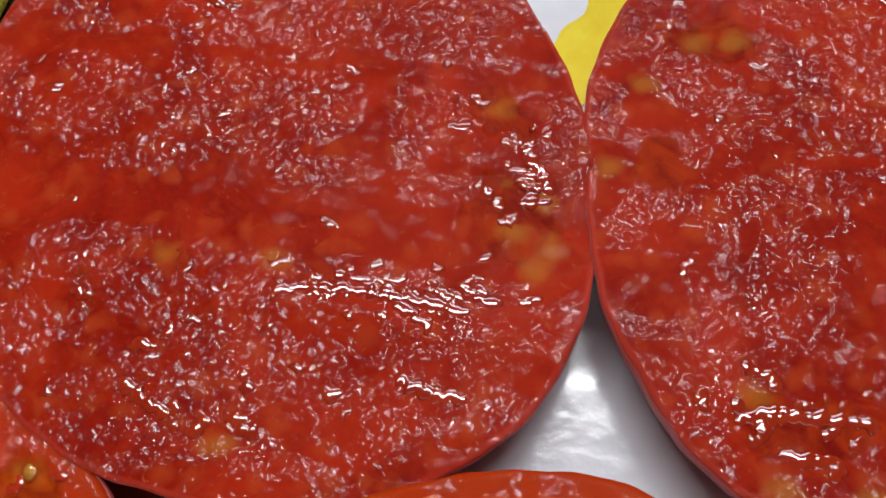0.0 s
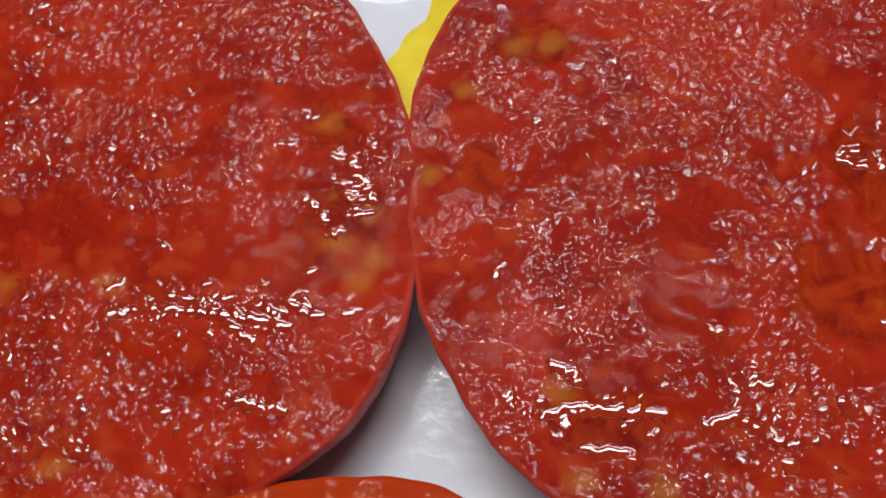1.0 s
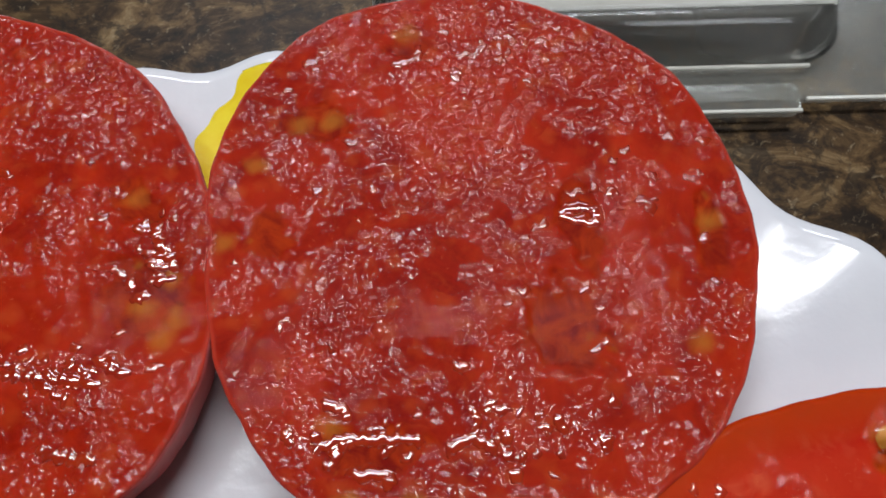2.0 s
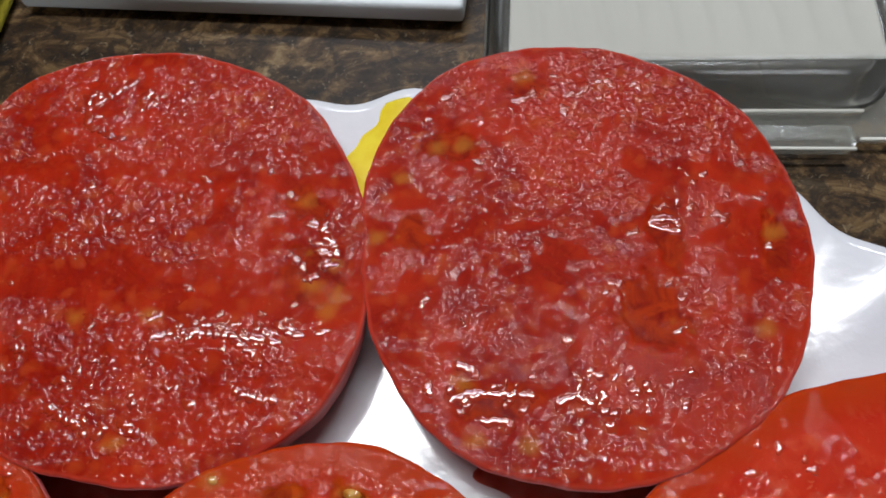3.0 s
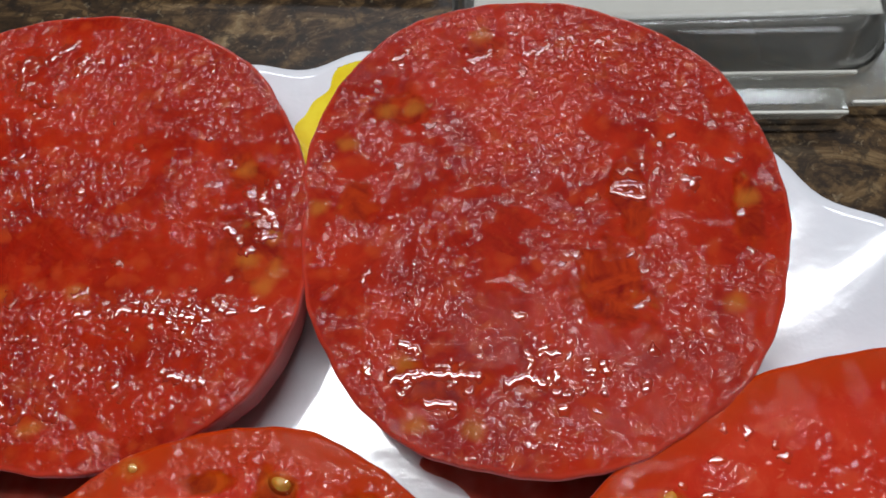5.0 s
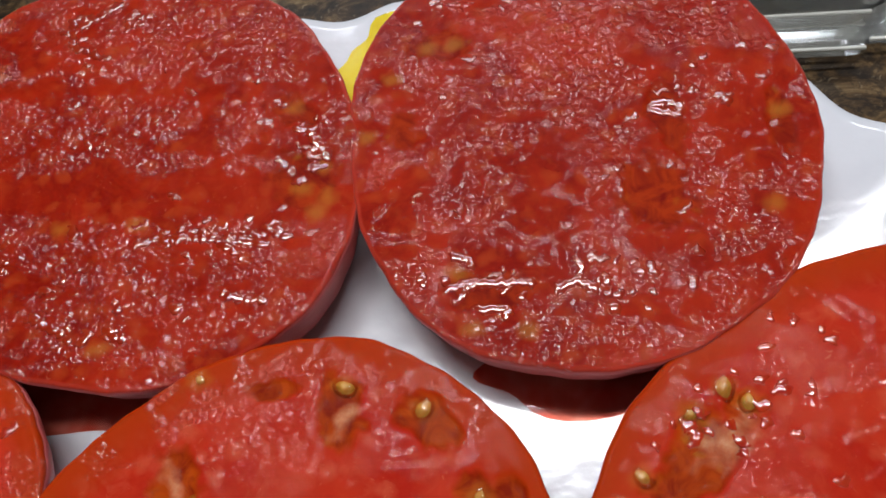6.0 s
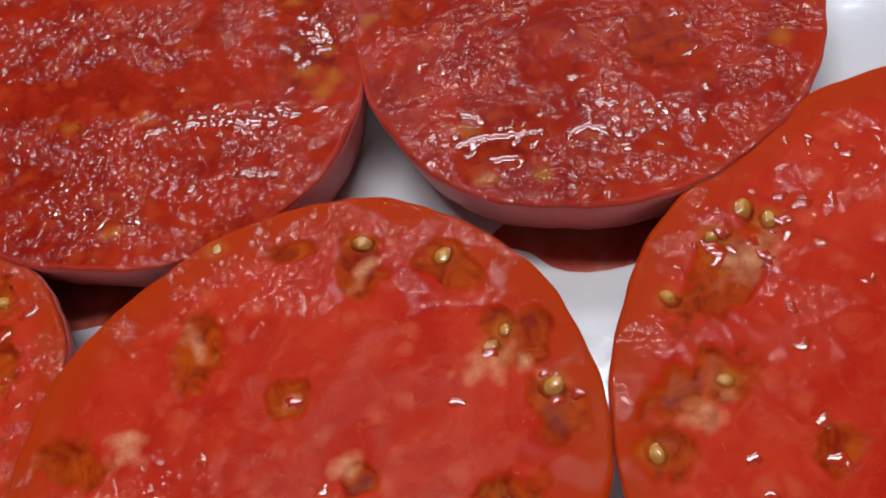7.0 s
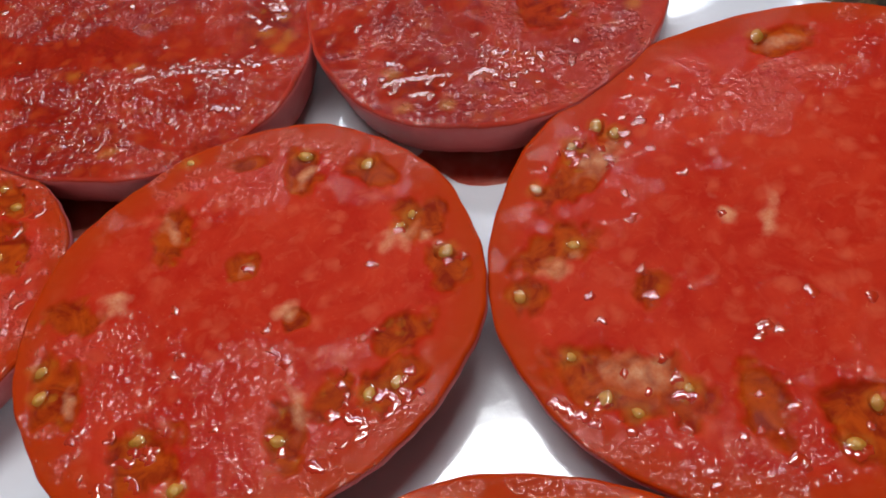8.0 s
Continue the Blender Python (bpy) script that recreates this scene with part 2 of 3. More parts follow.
# ---- room shell and counter ----
structure("floor", box_bm(-1.6, -2.0, -0.95, 1.6, 1.1, -0.9), M_FLOOR, "brown timber kitchen floor below the counter")
structure("ceiling", box_bm(-1.6, -2.0, 1.5, 1.6, 1.1, 1.55), M_WALL, "plain pale painted kitchen ceiling")
structure("wall_west", box_bm(-1.7, -2.0, -0.9, -1.6, 1.1, 1.5), M_WALL, "plain white painted kitchen wall")
structure("wall_east", box_bm(1.6, -2.0, -0.9, 1.7, 1.1, 1.5), M_WALL, "plain white painted kitchen wall")
# South opening is added to suit the front fill lamp; no window known there.
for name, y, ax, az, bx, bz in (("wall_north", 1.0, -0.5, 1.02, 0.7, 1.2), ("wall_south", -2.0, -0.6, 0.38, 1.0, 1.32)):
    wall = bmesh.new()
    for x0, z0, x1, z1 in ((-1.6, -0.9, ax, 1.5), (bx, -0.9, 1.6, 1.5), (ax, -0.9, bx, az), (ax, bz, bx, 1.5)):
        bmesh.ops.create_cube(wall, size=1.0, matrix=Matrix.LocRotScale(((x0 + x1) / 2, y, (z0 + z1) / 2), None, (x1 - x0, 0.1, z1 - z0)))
    structure(name, wall, M_DIM_WALL if name == "wall_north" else M_WALL, "plain painted kitchen wall with an opening for a lamp")
structure("countertop", box_bm(-1.2, -0.42, -0.03, 1.2, 0.945, 0.0, 0.004), M_GRANITE, "polished brown and black mottled granite countertop", True)

# ---- plate ----
PLATE = (0.003, -0.0625)
R_PLATE, FLUTES = 0.155, 34


def rim_radius(a):
    return R_PLATE + 0.0012 * math.cos(FLUTES * a) + 0.0010 * math.sin(5 * a + 1.0)


def plate_z(r, a):
    """Height of the glazed surface at r metres from the plate's middle."""
    k = max(0.0, (r - 0.088) / (R_PLATE - 0.088))
    flute = 0.0008 * math.cos(FLUTES * a) * max(0.0, (k - 0.55) / 0.45) ** 1.5
    return 0.0186 + 0.0075 * k ** 1.15 + flute


def plate_at(x, y):
    dx, dy = x - PLATE[0], y - PLATE[1]
    return plate_z(math.hypot(dx, dy), math.atan2(dy, dx))


def build_plate():
    thing = tagged(new("plate"), "round white glazed plate with scalloped rim and yellow flowers", "plate")
    thing.location = (PLATE[0], PLATE[1], 0.0)
    na, fr = 408, [0, 0.15, 0.3, 0.45, 0.56, 0.6, 0.66, 0.72, 0.78, 0.84, 0.89, 0.93, 0.96, 0.985, 1.0]
    bm = bmesh.new()
    rings = []
    for f in fr[1:]:
        ring = []
        for i in range(na):
            a = 2 * math.pi * i / na
            r = f * (rim_radius(a) if f > 0.8 else R_PLATE)
            ring.append(bm.verts.new((r * math.cos(a), r * math.sin(a), plate_z(r, a))))
        rings.append(ring)
    for f, drop in ((1.004, -0.0011), (1.002, -0.0024), (0.985, -0.0036), (0.8, -0.006), (0.62, -0.009), (0.6, -0.0178), (0.56, -0.0178), (0.54, -0.012), (0.15, -0.012)):
        ring = []
        for i in range(na):
            a = 2 * math.pi * i / na
            r = f * (rim_radius(a) if f > 0.8 else R_PLATE)
            ring.append(bm.verts.new((r * math.cos(a), r * math.sin(a), plate_z(r, a) + drop)))
        rings.append(ring)
    for r0, r1 in zip(rings, rings[1:]):
        for i in range(na):
            bm.faces.new((r0[i], r0[(i + 1) % na], r1[(i + 1) % na], r1[i]))
    bm.faces.new(reversed(rings[0]))
    bm.faces.new(rings[-1])
    bmesh.ops.recalc_face_normals(bm, faces=bm.faces[:])
    part("dish", bm, M_GLAZE, thing)
    return thing


def painted_petal(plate, x, y, length, width, turn, material, name, label):
    """A brush stroke of coloured glaze that follows the dish, a hair proud of it."""
    bm = bmesh.new()
    c, s, nu, nv = math.cos(radians(turn)), math.sin(radians(turn)), 24, 10
    grid = []
    for i in range(nu + 1):
        row = []
        u = i / nu * 2 - 1
        w = width * math.sqrt(max(0.0, 1 - abs(u) ** 2.6)) * (0.86 + 0.16 * math.sin(5 * u + x * 300) + 0.08 * math.sin(13 * u))
        for j in range(nv + 1):
            v = (j / nv * 2 - 1) * w / 2
            px, py = x + c * u * length / 2 - s * v, y + s * u * length / 2 + c * v
            dx, dy = px - PLATE[0], py - PLATE[1]
            keep = min(1.0, 0.985 * rim_radius(math.atan2(dy, dx)) / math.hypot(dx, dy))
            dx, dy = dx * keep, dy * keep
            row.append(bm.verts.new((dx, dy, plate_at(PLATE[0] + dx, PLATE[1] + dy) + 0.00025)))
        grid.append(row)
    for i in range(nu):
        for j in range(nv):
            bm.faces.new((grid[i][j], grid[i + 1][j], grid[i + 1][j + 1], grid[i][j + 1]))
    bmesh.ops.remove_doubles(bm, verts=bm.verts[:], dist=1e-6)
    bmesh.ops.recalc_face_normals(bm, faces=bm.faces[:])
    return part(name, bm, material, plate, label)


plate = build_plate()
for x, y, length, width, turn in ((0.0092, 0.0790, 0.031, 0.0125, 62), (0.0165, 0.0885, 0.014, 0.006, 150), (-0.008, 0.0850, 0.010, 0.005, 120), (0.136, 0.012, 0.022, 0.010, 20), (0.130, 0.0, 0.022, 0.009, -20), (-0.10, 0.045, 0.02, 0.009, 140)):
    painted_petal(plate, x, y, length, width, turn, M_YELLOW, "painted_petal", "yellow painted flower petal")
for x, y, length, width, turn in ((0.0965, 0.0535, 0.008, 0.0022, -40), (-0.091, 0.031, 0.020, 0.006, 60), (-0.105, 0.02, 0.022, 0.007, 100)):
    painted_petal(plate, x, y, length, width, turn, M_GREEN, "painted_leaf", "pale green painted leaf")
painted_petal(plate, 0.1405, 0.021, 0.008, 0.006, 40, M_BROWN, "painted_flower_centre", "brown painted flower centre")


def juice_pool(x, y, long, wide, turn, seed):
    """A thin pool of juice that has run out from under a slice."""
    bm = bmesh.new()
    c, s, na, nr = math.cos(radians(turn)), math.sin(radians(turn)), 64, 8
    rings = []
    for k in range(nr + 1):
        ring = []
        for i in range(na):
            a = 2 * math.pi * i / na
            f = (k + 0.02) / nr * (1 + 0.16 * math.sin(3 * a + seed) + 0.09 * math.sin(7 * a + 2 * seed))
            u, v = f * long / 2 * math.cos(a), f * wide / 2 * math.sin(a)
            px, py = x + c * u - s * v, y + s * u + c * v
            ring.append(bm.verts.new((px - x, py - y, plate_at(px, py) + 0.0004 - 0.0003 * (k / nr) ** 4)))
        rings.append(ring)
    for r0, r1 in zip(rings, rings[1:]):
        for i in range(na):
            bm.faces.new((r0[i], r0[(i + 1) % na], r1[(i + 1) % na], r1[i]))
    bm.faces.new(reversed(rings[0]))
    bmesh.ops.recalc_face_normals(bm, faces=bm.faces[:])
    ob = part("juice_pool", bm, M_JUICE)
    ob.location = (x, y, 0.0)
    return tagged(ob, "thin pool of red tomato juice on the plate", "juice")


juice_pool(0.056, 0.007, 0.064, 0.021, -3, 1.0)
juice_pool(-0.044, 0.008, 0.06, 0.018, -6, 2.0)


# ---- tomato slices ----
class Slice:
    def __init__(self, name, label, centre, waves, thick, tilt, material, pockets=(), bands=(), rough=1.0, rim_width=0.0009, seed=1, grain=0.00015, depth=0.0003, pales=(), pips=(), lift=0.0):
        """tilt: slope in x and in y. waves: mean radius and its harmonics in mm. pockets: x, y, long, wide, turn (mm, degrees)."""
        self.centre, self.waves, self.thick, self.tilt = centre, waves, thick, tilt
        self.material, self.pockets, self.bands, self.rough = material, pockets, bands, rough
        self.taper = 0.0022 if material is M_RIPE else 0.0065
        self.fine = 1.0 if material is M_RIPE else 0.4
        self.lumps = 0.0002 if material is M_RIPE and grain > 0.0001 else 0.00012
        self.rim_width, self.seed, self.grain, self.depth, self.pales, self.pips = rim_width, seed, grain, depth, pales, pips
        self.thing = tagged(new(name), label, "tomato slice", "tomato slices on the plate")
        base = 0.0342 + lift - thick
        up = Vector((-tilt[0], -tilt[1], 1)).normalized()
        self.thing.matrix_world = Matrix.Translation((*centre, base)) @ Vector((0, 0, 1)).rotation_difference(up).to_matrix().to_4x4()
        self.build()

    def radius(self, a):
        r = self.waves[0]
        for n in range(1, (len(self.waves) + 1) // 2):
            r += self.waves[2 * n - 1] * math.cos(n * a) + self.waves[2 * n] * math.sin(n * a)
        r += 0.25 * math.sin(9 * a + self.seed) + 0.12 * math.sin(17 * a + 2 * self.seed) + 0.08 * math.sin(41 * a + self.seed)
        return r / 1000

    def pocket(self, x, y):
        """How deep a point lies in a gel pocket, 0 to 1."""
        best = 0.0
        for px, py, long, wide, turn in self.pockets:
            c, s = math.cos(radians(turn)), math.sin(radians(turn))
            dx, dy = x * 1000 - px, y * 1000 - py
            if abs(dx) + abs(dy) > long + wide:
                continue
            u, v = (c * dx + s * dy) / (long / 2), (c * dy - s * dx) / (wide / 2)
            wob = 0.5 * noise.noise(Vector((x * 240, y * 240, self.seed * 3.1 + px))) + 0.25 * noise.noise(Vector((x * 600, y * 600, px)))
            d = math.hypot(u, v) + wob
            best = max(best, min(1.0, max(0.0, (1.15 - d) / 0.45)))
        return best * best * (3 - 2 * best)

    def pale(self, x, y):
        best = 0.0
        for px, py, long, wide, turn in self.pales:
            c, s = math.cos(radians(turn)), math.sin(radians(turn))
            dx, dy = x * 1000 - px, y * 1000 - py
            u, v = (c * dx + s * dy) / (long / 2), (c * dy - s * dx) / (wide / 2)
            best = max(best, 0.8 - 0.95 * math.hypot(u, v) + 0.6 * noise.noise(Vector((x * 420, y * 420, px))))
        return min(1.0, max(0.0, best))

    def pip(self, x, y):
        """Seeds that show through the flesh."""
        best = 0.0
        for px, py in self.pips:
            d = math.hypot(x * 1000 - px, (y * 1000 - py) * 1.25) / 2.3
            if d < 1.6:
                best = max(best, 1.25 - d + 0.5 * noise.noise(Vector((x * 500, y * 500, px))))
        return min(1.0, max(0.0, best))

    def height(self, x, y):
        """Relief of the cut face, its gel share and its roughness."""
        q = Vector((x, y, self.seed * 0.7))
        h = 0.0006 * noise.noise(q * 40) + self.lumps * noise.noise(q * 140) + self.grain * noise.noise(q * 420)
        gel = self.pocket(x, y)
        rough = self.rough
        for at, width, lift, tilt, rub in self.bands:
            v = (y * 1000 + tilt * x * 1000) - at + 2.2 * noise.noise(Vector((x * 70, y * 30, at)))
            k = math.exp(-(v / width) ** 2)
            h += lift * k / 1000
            rough += rub * k
        patch = min(1.0, max(0.04, (noise.noise(q * 100) + 0.03) * 4.0)) * min(1.0, rough) * (1 - 0.7 * gel)
        h += self.fine * patch * (0.0002 * noise.noise(q * 640) + 0.0001 * noise.noise(q * 1250))
        return h * (1 - 0.5 * gel) - self.depth * gel + 0.0004 * self.pale(x, y), gel, max(0.05, rough)

    def build(self):
        na, nr = (460, 160) if self.material is M_RIPE else (360, 124)
        fr = [((i + 1) / nr) ** 0.8 for i in range(nr)]
        verts, gels, rims, roughs, fades, dots = [], [], [], [], [], []

        def add(x, y, z, gel, rim, rough):
            verts.append((x, y, z)), gels.append(gel), rims.append(rim), roughs.append(rough), fades.append(self.pale(x, y)), dots.append(self.pip(x, y))

        h, g, ro = self.height(0, 0)
        add(0, 0, self.thick + h, g, 0, ro)
        for f in fr:
            for i in range(na):
                a = 2 * math.pi * i / na
                big = self.radius(a) - 0.0001
                r = big * f
                x, y = r * math.cos(a), r * math.sin(a)
                h, g, ro = self.height(x, y)
                edge = big - r
                round_off = 0.0004 * max(0.0, 1 - edge / 0.0008) ** 2
                rim = max(0.0, 1 - edge / self.rim_width)
                add(x, y, self.thick + h * min(1, edge / 0.0009 + 0.3) - round_off, g, rim ** 0.6, ro * (1 - 0.2 * rim))
        faces = [(0, 1 + i, 1 + (i + 1) % na) for i in range(na)]
        for k in range(nr - 1):
            o = 1 + k * na
            faces += [(o + i, o + na + i, o + na + (i + 1) % na, o + (i + 1) % na) for i in range(na)]
        last = 1 + (nr - 1) * na
        for i in range(na):
            a = 2 * math.pi * i / na
            big = self.radius(a) - 0.00015
            add(big * math.cos(a), big * math.sin(a), 0.91 * self.thick, 0, 1, 0.3)
        faces += [(last + i, last + na + i, last + na + (i + 1) % na, last + (i + 1) % na) for i in range(na)]
        last += na
        for i in range(na):
            a = 2 * math.pi * i / na
            big = self.radius(a) - 0.0016 - self.taper
            add(big * math.cos(a), big * math.sin(a), 0.0003, 0, 1, 0.5)
        low = last + na
        faces += [(last + i, low + i, low + (i + 1) % na, last + (i + 1) % na) for i in range(na)]
        faces.append(tuple(low + na - 1 - i for i in range(na)))
        me = bpy.data.meshes.new("flesh")
        me.from_pydata(verts, [], faces)
        for name, values in (("gel", gels), ("rim", rims), ("rough", roughs), ("pale", fades), ("pip", dots)):
            me.attributes.new(name, "FLOAT", "POINT").data.foreach_set("value", values)
        me.materials.append(self.material)
        me.polygons.foreach_set("use_smooth", [True] * len(faces))
        ob = new("flesh", me)
        ob.parent = self.thing
        # The skin, a thin band round the cut.
        bm = bmesh.new()
        rings = []
        t = self.taper
        for off, z in ((-t - 0.0008, 0.0), (-t * 0.85, 0.06), (-t * 0.5, 0.3), (-t * 0.2, 0.6), (0.0, 0.84), (0.0, 0.93), (-0.00025, 0.95), (-0.0009, 0.9), (-0.0009 - t * 0.6, 0.4)):
            ring = []
            for i in range(na):
                a = 2 * math.pi * i / na
                r = self.radius(a) + off
                ring.append(bm.verts.new((r * math.cos(a), r * math.sin(a), z * self.thick)))
            rings.append(ring)
        for r0, r1 in zip(rings, rings[1:] + rings[:1]):
            for i in range(na):
                bm.faces.new((r0[i], r0[(i + 1) % na], r1[(i + 1) % na], r1[i]))
        bmesh.ops.recalc_face_normals(bm, faces=bm.faces[:])
        part("skin", bm, M_SKIN, self.thing, "thin glossy red skin")

    def juice_line(self, points, thick=0.42):
        """A raised bead of juice along a line on the cut face."""
        path = []
        for (ax, ay), (bx, by) in zip(points, points[1:]):
            n = max(2, int(math.hypot(bx - ax, by - ay) / 0.35))
            path += [(ax + (bx - ax) * k / n, ay + (by - ay) * k / n) for k in range(n)]
        path.append(points[-1])
        for _ in range(3):
            path = [path[0]] + [((a[0] + 2 * b[0] + c[0]) / 4, (a[1] + 2 * b[1] + c[1]) / 4) for a, b, c in zip(path, path[1:], path[2:])] + [path[-1]]
        bm = bmesh.new()
        rings = []
        for k, (x, y) in enumerate(path):
            x0, y0 = path[max(0, k - 1)]
            x1, y1 = path[min(len(path) - 1, k + 1)]
            d = math.hypot(x1 - x0, y1 - y0) or 1.0
            nx, ny = -(y1 - y0) / d, (x1 - x0) / d
            w = noise.noise(Vector((x * 0.9, y * 0.9, 7.0)))
            x, y = x + nx * 0.8 * w, y + ny * 0.8 * w
            end = min(1.0, 0.25 + min(k, len(path) - 1 - k) / 3)
            r = thick * end * (1 + 0.8 * noise.noise(Vector((x * 1.6, y * 1.6, 2.0))))
            h = self.height(x / 1000, y / 1000)[0]
            rings.append([bm.verts.new(((x + nx * r * 2.3 * math.cos(a)) / 1000, (y + ny * r * 2.3 * math.cos(a)) / 1000, self.thick + h + (0.5 * r * math.sin(a) - 0.02) / 1000)) for a in (2 * math.pi * j / 10 for j in range(10))])
        for r0, r1 in zip(rings, rings[1:]):
            for j in range(10):
                bm.faces.new((r0[j], r0[(j + 1) % 10], r1[(j + 1) % 10], r1[j]))
        bm.faces.new(rings[0])
        bm.faces.new(reversed(rings[-1]))
        bmesh.ops.recalc_face_normals(bm, faces=bm.faces[:])
        return part("juice_ridge", bm, M_WET if self.material is M_RIPE else M_WET_PINK, self.thing, "glistening bead of juice")

    def place_seed(self, x, y, long=3.2, turn=0.0, sunk=0.0, material=None):
        """A flattened, pointed seed, half in the gel."""
        x, y = x / 1000, y / 1000
        h, gel, _ = self.height(x, y)
        bm = bmesh.new()
        bmesh.ops.create_uvsphere(bm, u_segments=14, v_segments=9, radius=1.0)
        for v in bm.verts:
            taper = 1 - 0.3 * max(0.0, v.co.x)
            v.co = Vector((v.co.x * long / 2000, v.co.y * taper * long * 0.37 / 1000, v.co.z * long * 0.24 / 1000))
        ob = part("seed", bm, material or M_SEED, self.thing)
        ob.matrix_local = pose(x, y, self.thick + h + (-0.00055 - sunk / 1000), 0, 0, turn)
        if material is None:
            sac = bmesh.new()
            bmesh.ops.create_uvsphere(sac, u_segments=20, v_segments=12, radius=1.0)
            bmesh.ops.delete(sac, geom=[v for v in sac.verts if v.co.z < -0.05], context="VERTS")
            for v in sac.verts:
                lump = 1 + 0.16 * noise.noise(v.co * 1.3 + Vector((x, y, 0)) * 900)
                v.co = Vector((v.co.x * lump * long * 0.66, v.co.y * lump * long * 0.54, v.co.z * lump * long * 0.24)) / 1000
            part("gel_sac", sac, M_GEL, ob, "clear wet jelly round the seed")
        return ob


rng = random.Random(4)
# Ridges where the juice film ends, in mm from each slice's middle.
S2_JUICE = (((-26.5, -31.4), (-23.6, -30.2), (-17.0, -30.4), (-9.7, -31.3)), ((-23.6, -30.2), (-23.0, -32.7), (-25.1, -34.0)), ((-21.9, -35.2),
    (-18.3, -35.8), (-15.0, -35.7), (-16.1, -38.1)), ((-7.1, -33.7), (-3.3, -31.5), (-0.7, -33.0), (0.5, -34.5)), ((-25.3, -24.6), (-22.5, -25.2), (-20.7,
    -27.7)), ((-10.8, 33.7), (-7.3, 34.6), (-4.8, 37.5)), ((6.2, -10.0), (8.6, -10.2)), ((17.8, -14.0), (19.6, -14.3)), ((-4.6, -21.6), (-2.3, -20.5)),
    ((14.6, 3.1), (17.9, 3.4), (20.7, 2.2), (20.5, 0.5), (18.0, 0.9), (15.2, 2.1), (14.6, 3.1)),)
S1_JUICE = (((36.0, 2.1), (39.2, 2.6), (40.7, -0.8), (43.4, -5.6)), ((40.7, -0.8), (39.7, -5.5)), ((35.7, -9.9), (37.7, -8.8), (39.1, -9.6)), ((-13.8,
    -33.3), (-9.4, -36.4), (-5.9, -38.2)), ((-8.8, -14.8), (-7.4, -17.1), (-7.2, -19.1)), ((-17.0, 39.5), (-11.8, 39.0), (-5.4, 42.7)), ((-17.3, 39.5),
    (-15.7, 30.8), (-6.1, 25.8)), ((23.1, -31.8), (26.3, -33.6), (32.4, -34.6)), ((2.9, -38.9), (6.3, -40.0)), ((-23.2, -21.0), (-19.8, -22.4)), ((8.1,
    -20.1), (16.6, -20.2), (24.1, -21.5), (32.5, -23.0)),)
S3_JUICE = (((23.3, -23.3), (26.9, -22.3), (27.7, -25.0), (25.6, -27.3)), ((29.4, -18.6), (31.6, -19.9)), ((17.1, -25.4), (21.6, -27.4), (21.9,
    -29.9), (19.5, -30.3)), ((6.5, -29.4), (7.5, -31.3)), ((-32.9, -23.6), (-29.6, -20.4)), ((-21.4, -26.3), (-15.1, -26.7)), ((38.6, 2.9), (40.7, 2.1)),
    ((29.8, 11.6), (31.9, 10.1)),)
S4_JUICE = (((-42.4, -25.7), (-39.2, -26.8)), ((-29.5, -26.7), (-25.5, -27.4), (-26.3, -28.7)), ((-50.3, -24.4), (-46.9, -26.5), (-43.6, -29.0)),
    ((-18.1, -36.2), (-16.6, -34.1)), ((-6.3, -39.8), (-3.4, -41.1), (-1.9, -39.5)), ((-37.6, 28.0), (-35.0, 26.4)), ((-27.6, -42.8), (-25.3, -42.3)),)
S1_PIPS = ((37.8, -11.2), (1.1, -41.4), (41.8, -6.5), (43.1, -13.4), (41.2, -16.6), (5.1, -16.1), (-10.3, -15.7), (35.5, 8.3))
S2_PIPS = ((-27.2, 23.6), (-21.6, 24.0), (-35.0, 16.8), (-40.4, 3.3), (-7.7, 40.2), (-21.6, -38.8), (-12.1, -40.3), (33.1, -20.9), (-24.0, -28.0), (38.2, -1.3))
S3_SEEDS = ((-14.1, 37.5), (30.7, 12.0), (33.6, 14.7), (39.8, 4.9), (11.9, 34.2), (25.2, 29.3), (-40.3, -13.2), (-41.1, -7.8), (22.9, -22.1), (28.1, -20.7), (6.1, -28.2), (-19.8, -24.3), (-11.6, -34.3))
S4_SEEDS = ((-35.7, 28.9), (-30.0, 32.5), (-26.4, 30.1), (-44.8, 19.6), (-51.6, -3.4), (-44.7, -16.8), (-26.4, -25.9), (-40.4, -25.4), (-35.5, -28.7), (-3.9, -39.1), (1.7, -33.2), (7.7, 48.2), (-39.8, 5.5))
S5_SEEDS = ((18.7, 25.2), (22.8, 19.3), (20.8, 6.3))
s1 = Slice("tomato_slice", "thick ripe red beefsteak tomato slice with wet ridged cut face", (-0.0409, 0.0526),
           (50.0, 0.7, 0.7, -0.75, -3.3, 0.3, 0.0, -1.0, 0.0), 0.0122, (-0.022, 0.034), M_RIPE,
           pockets=((38, -9, 12, 15, 80), (35, 8, 8, 12, 70)),
           bands=((39, 4, 0.4, 0.1, 0.6), (27, 5, 0.5, 0.1, 0.9), (17, 3, -0.4, 0.1, -0.3), (6, 6, 0.5, 0.12, 1.0), (-9, 6, -0.5, 0.13, -0.4), (-21, 3.5, 0.7, 0.15, 1.0), (-31, 5, 0.1, 0.1, 0.5)),
           rough=0.3, seed=1, pips=S1_PIPS, lift=0.001)
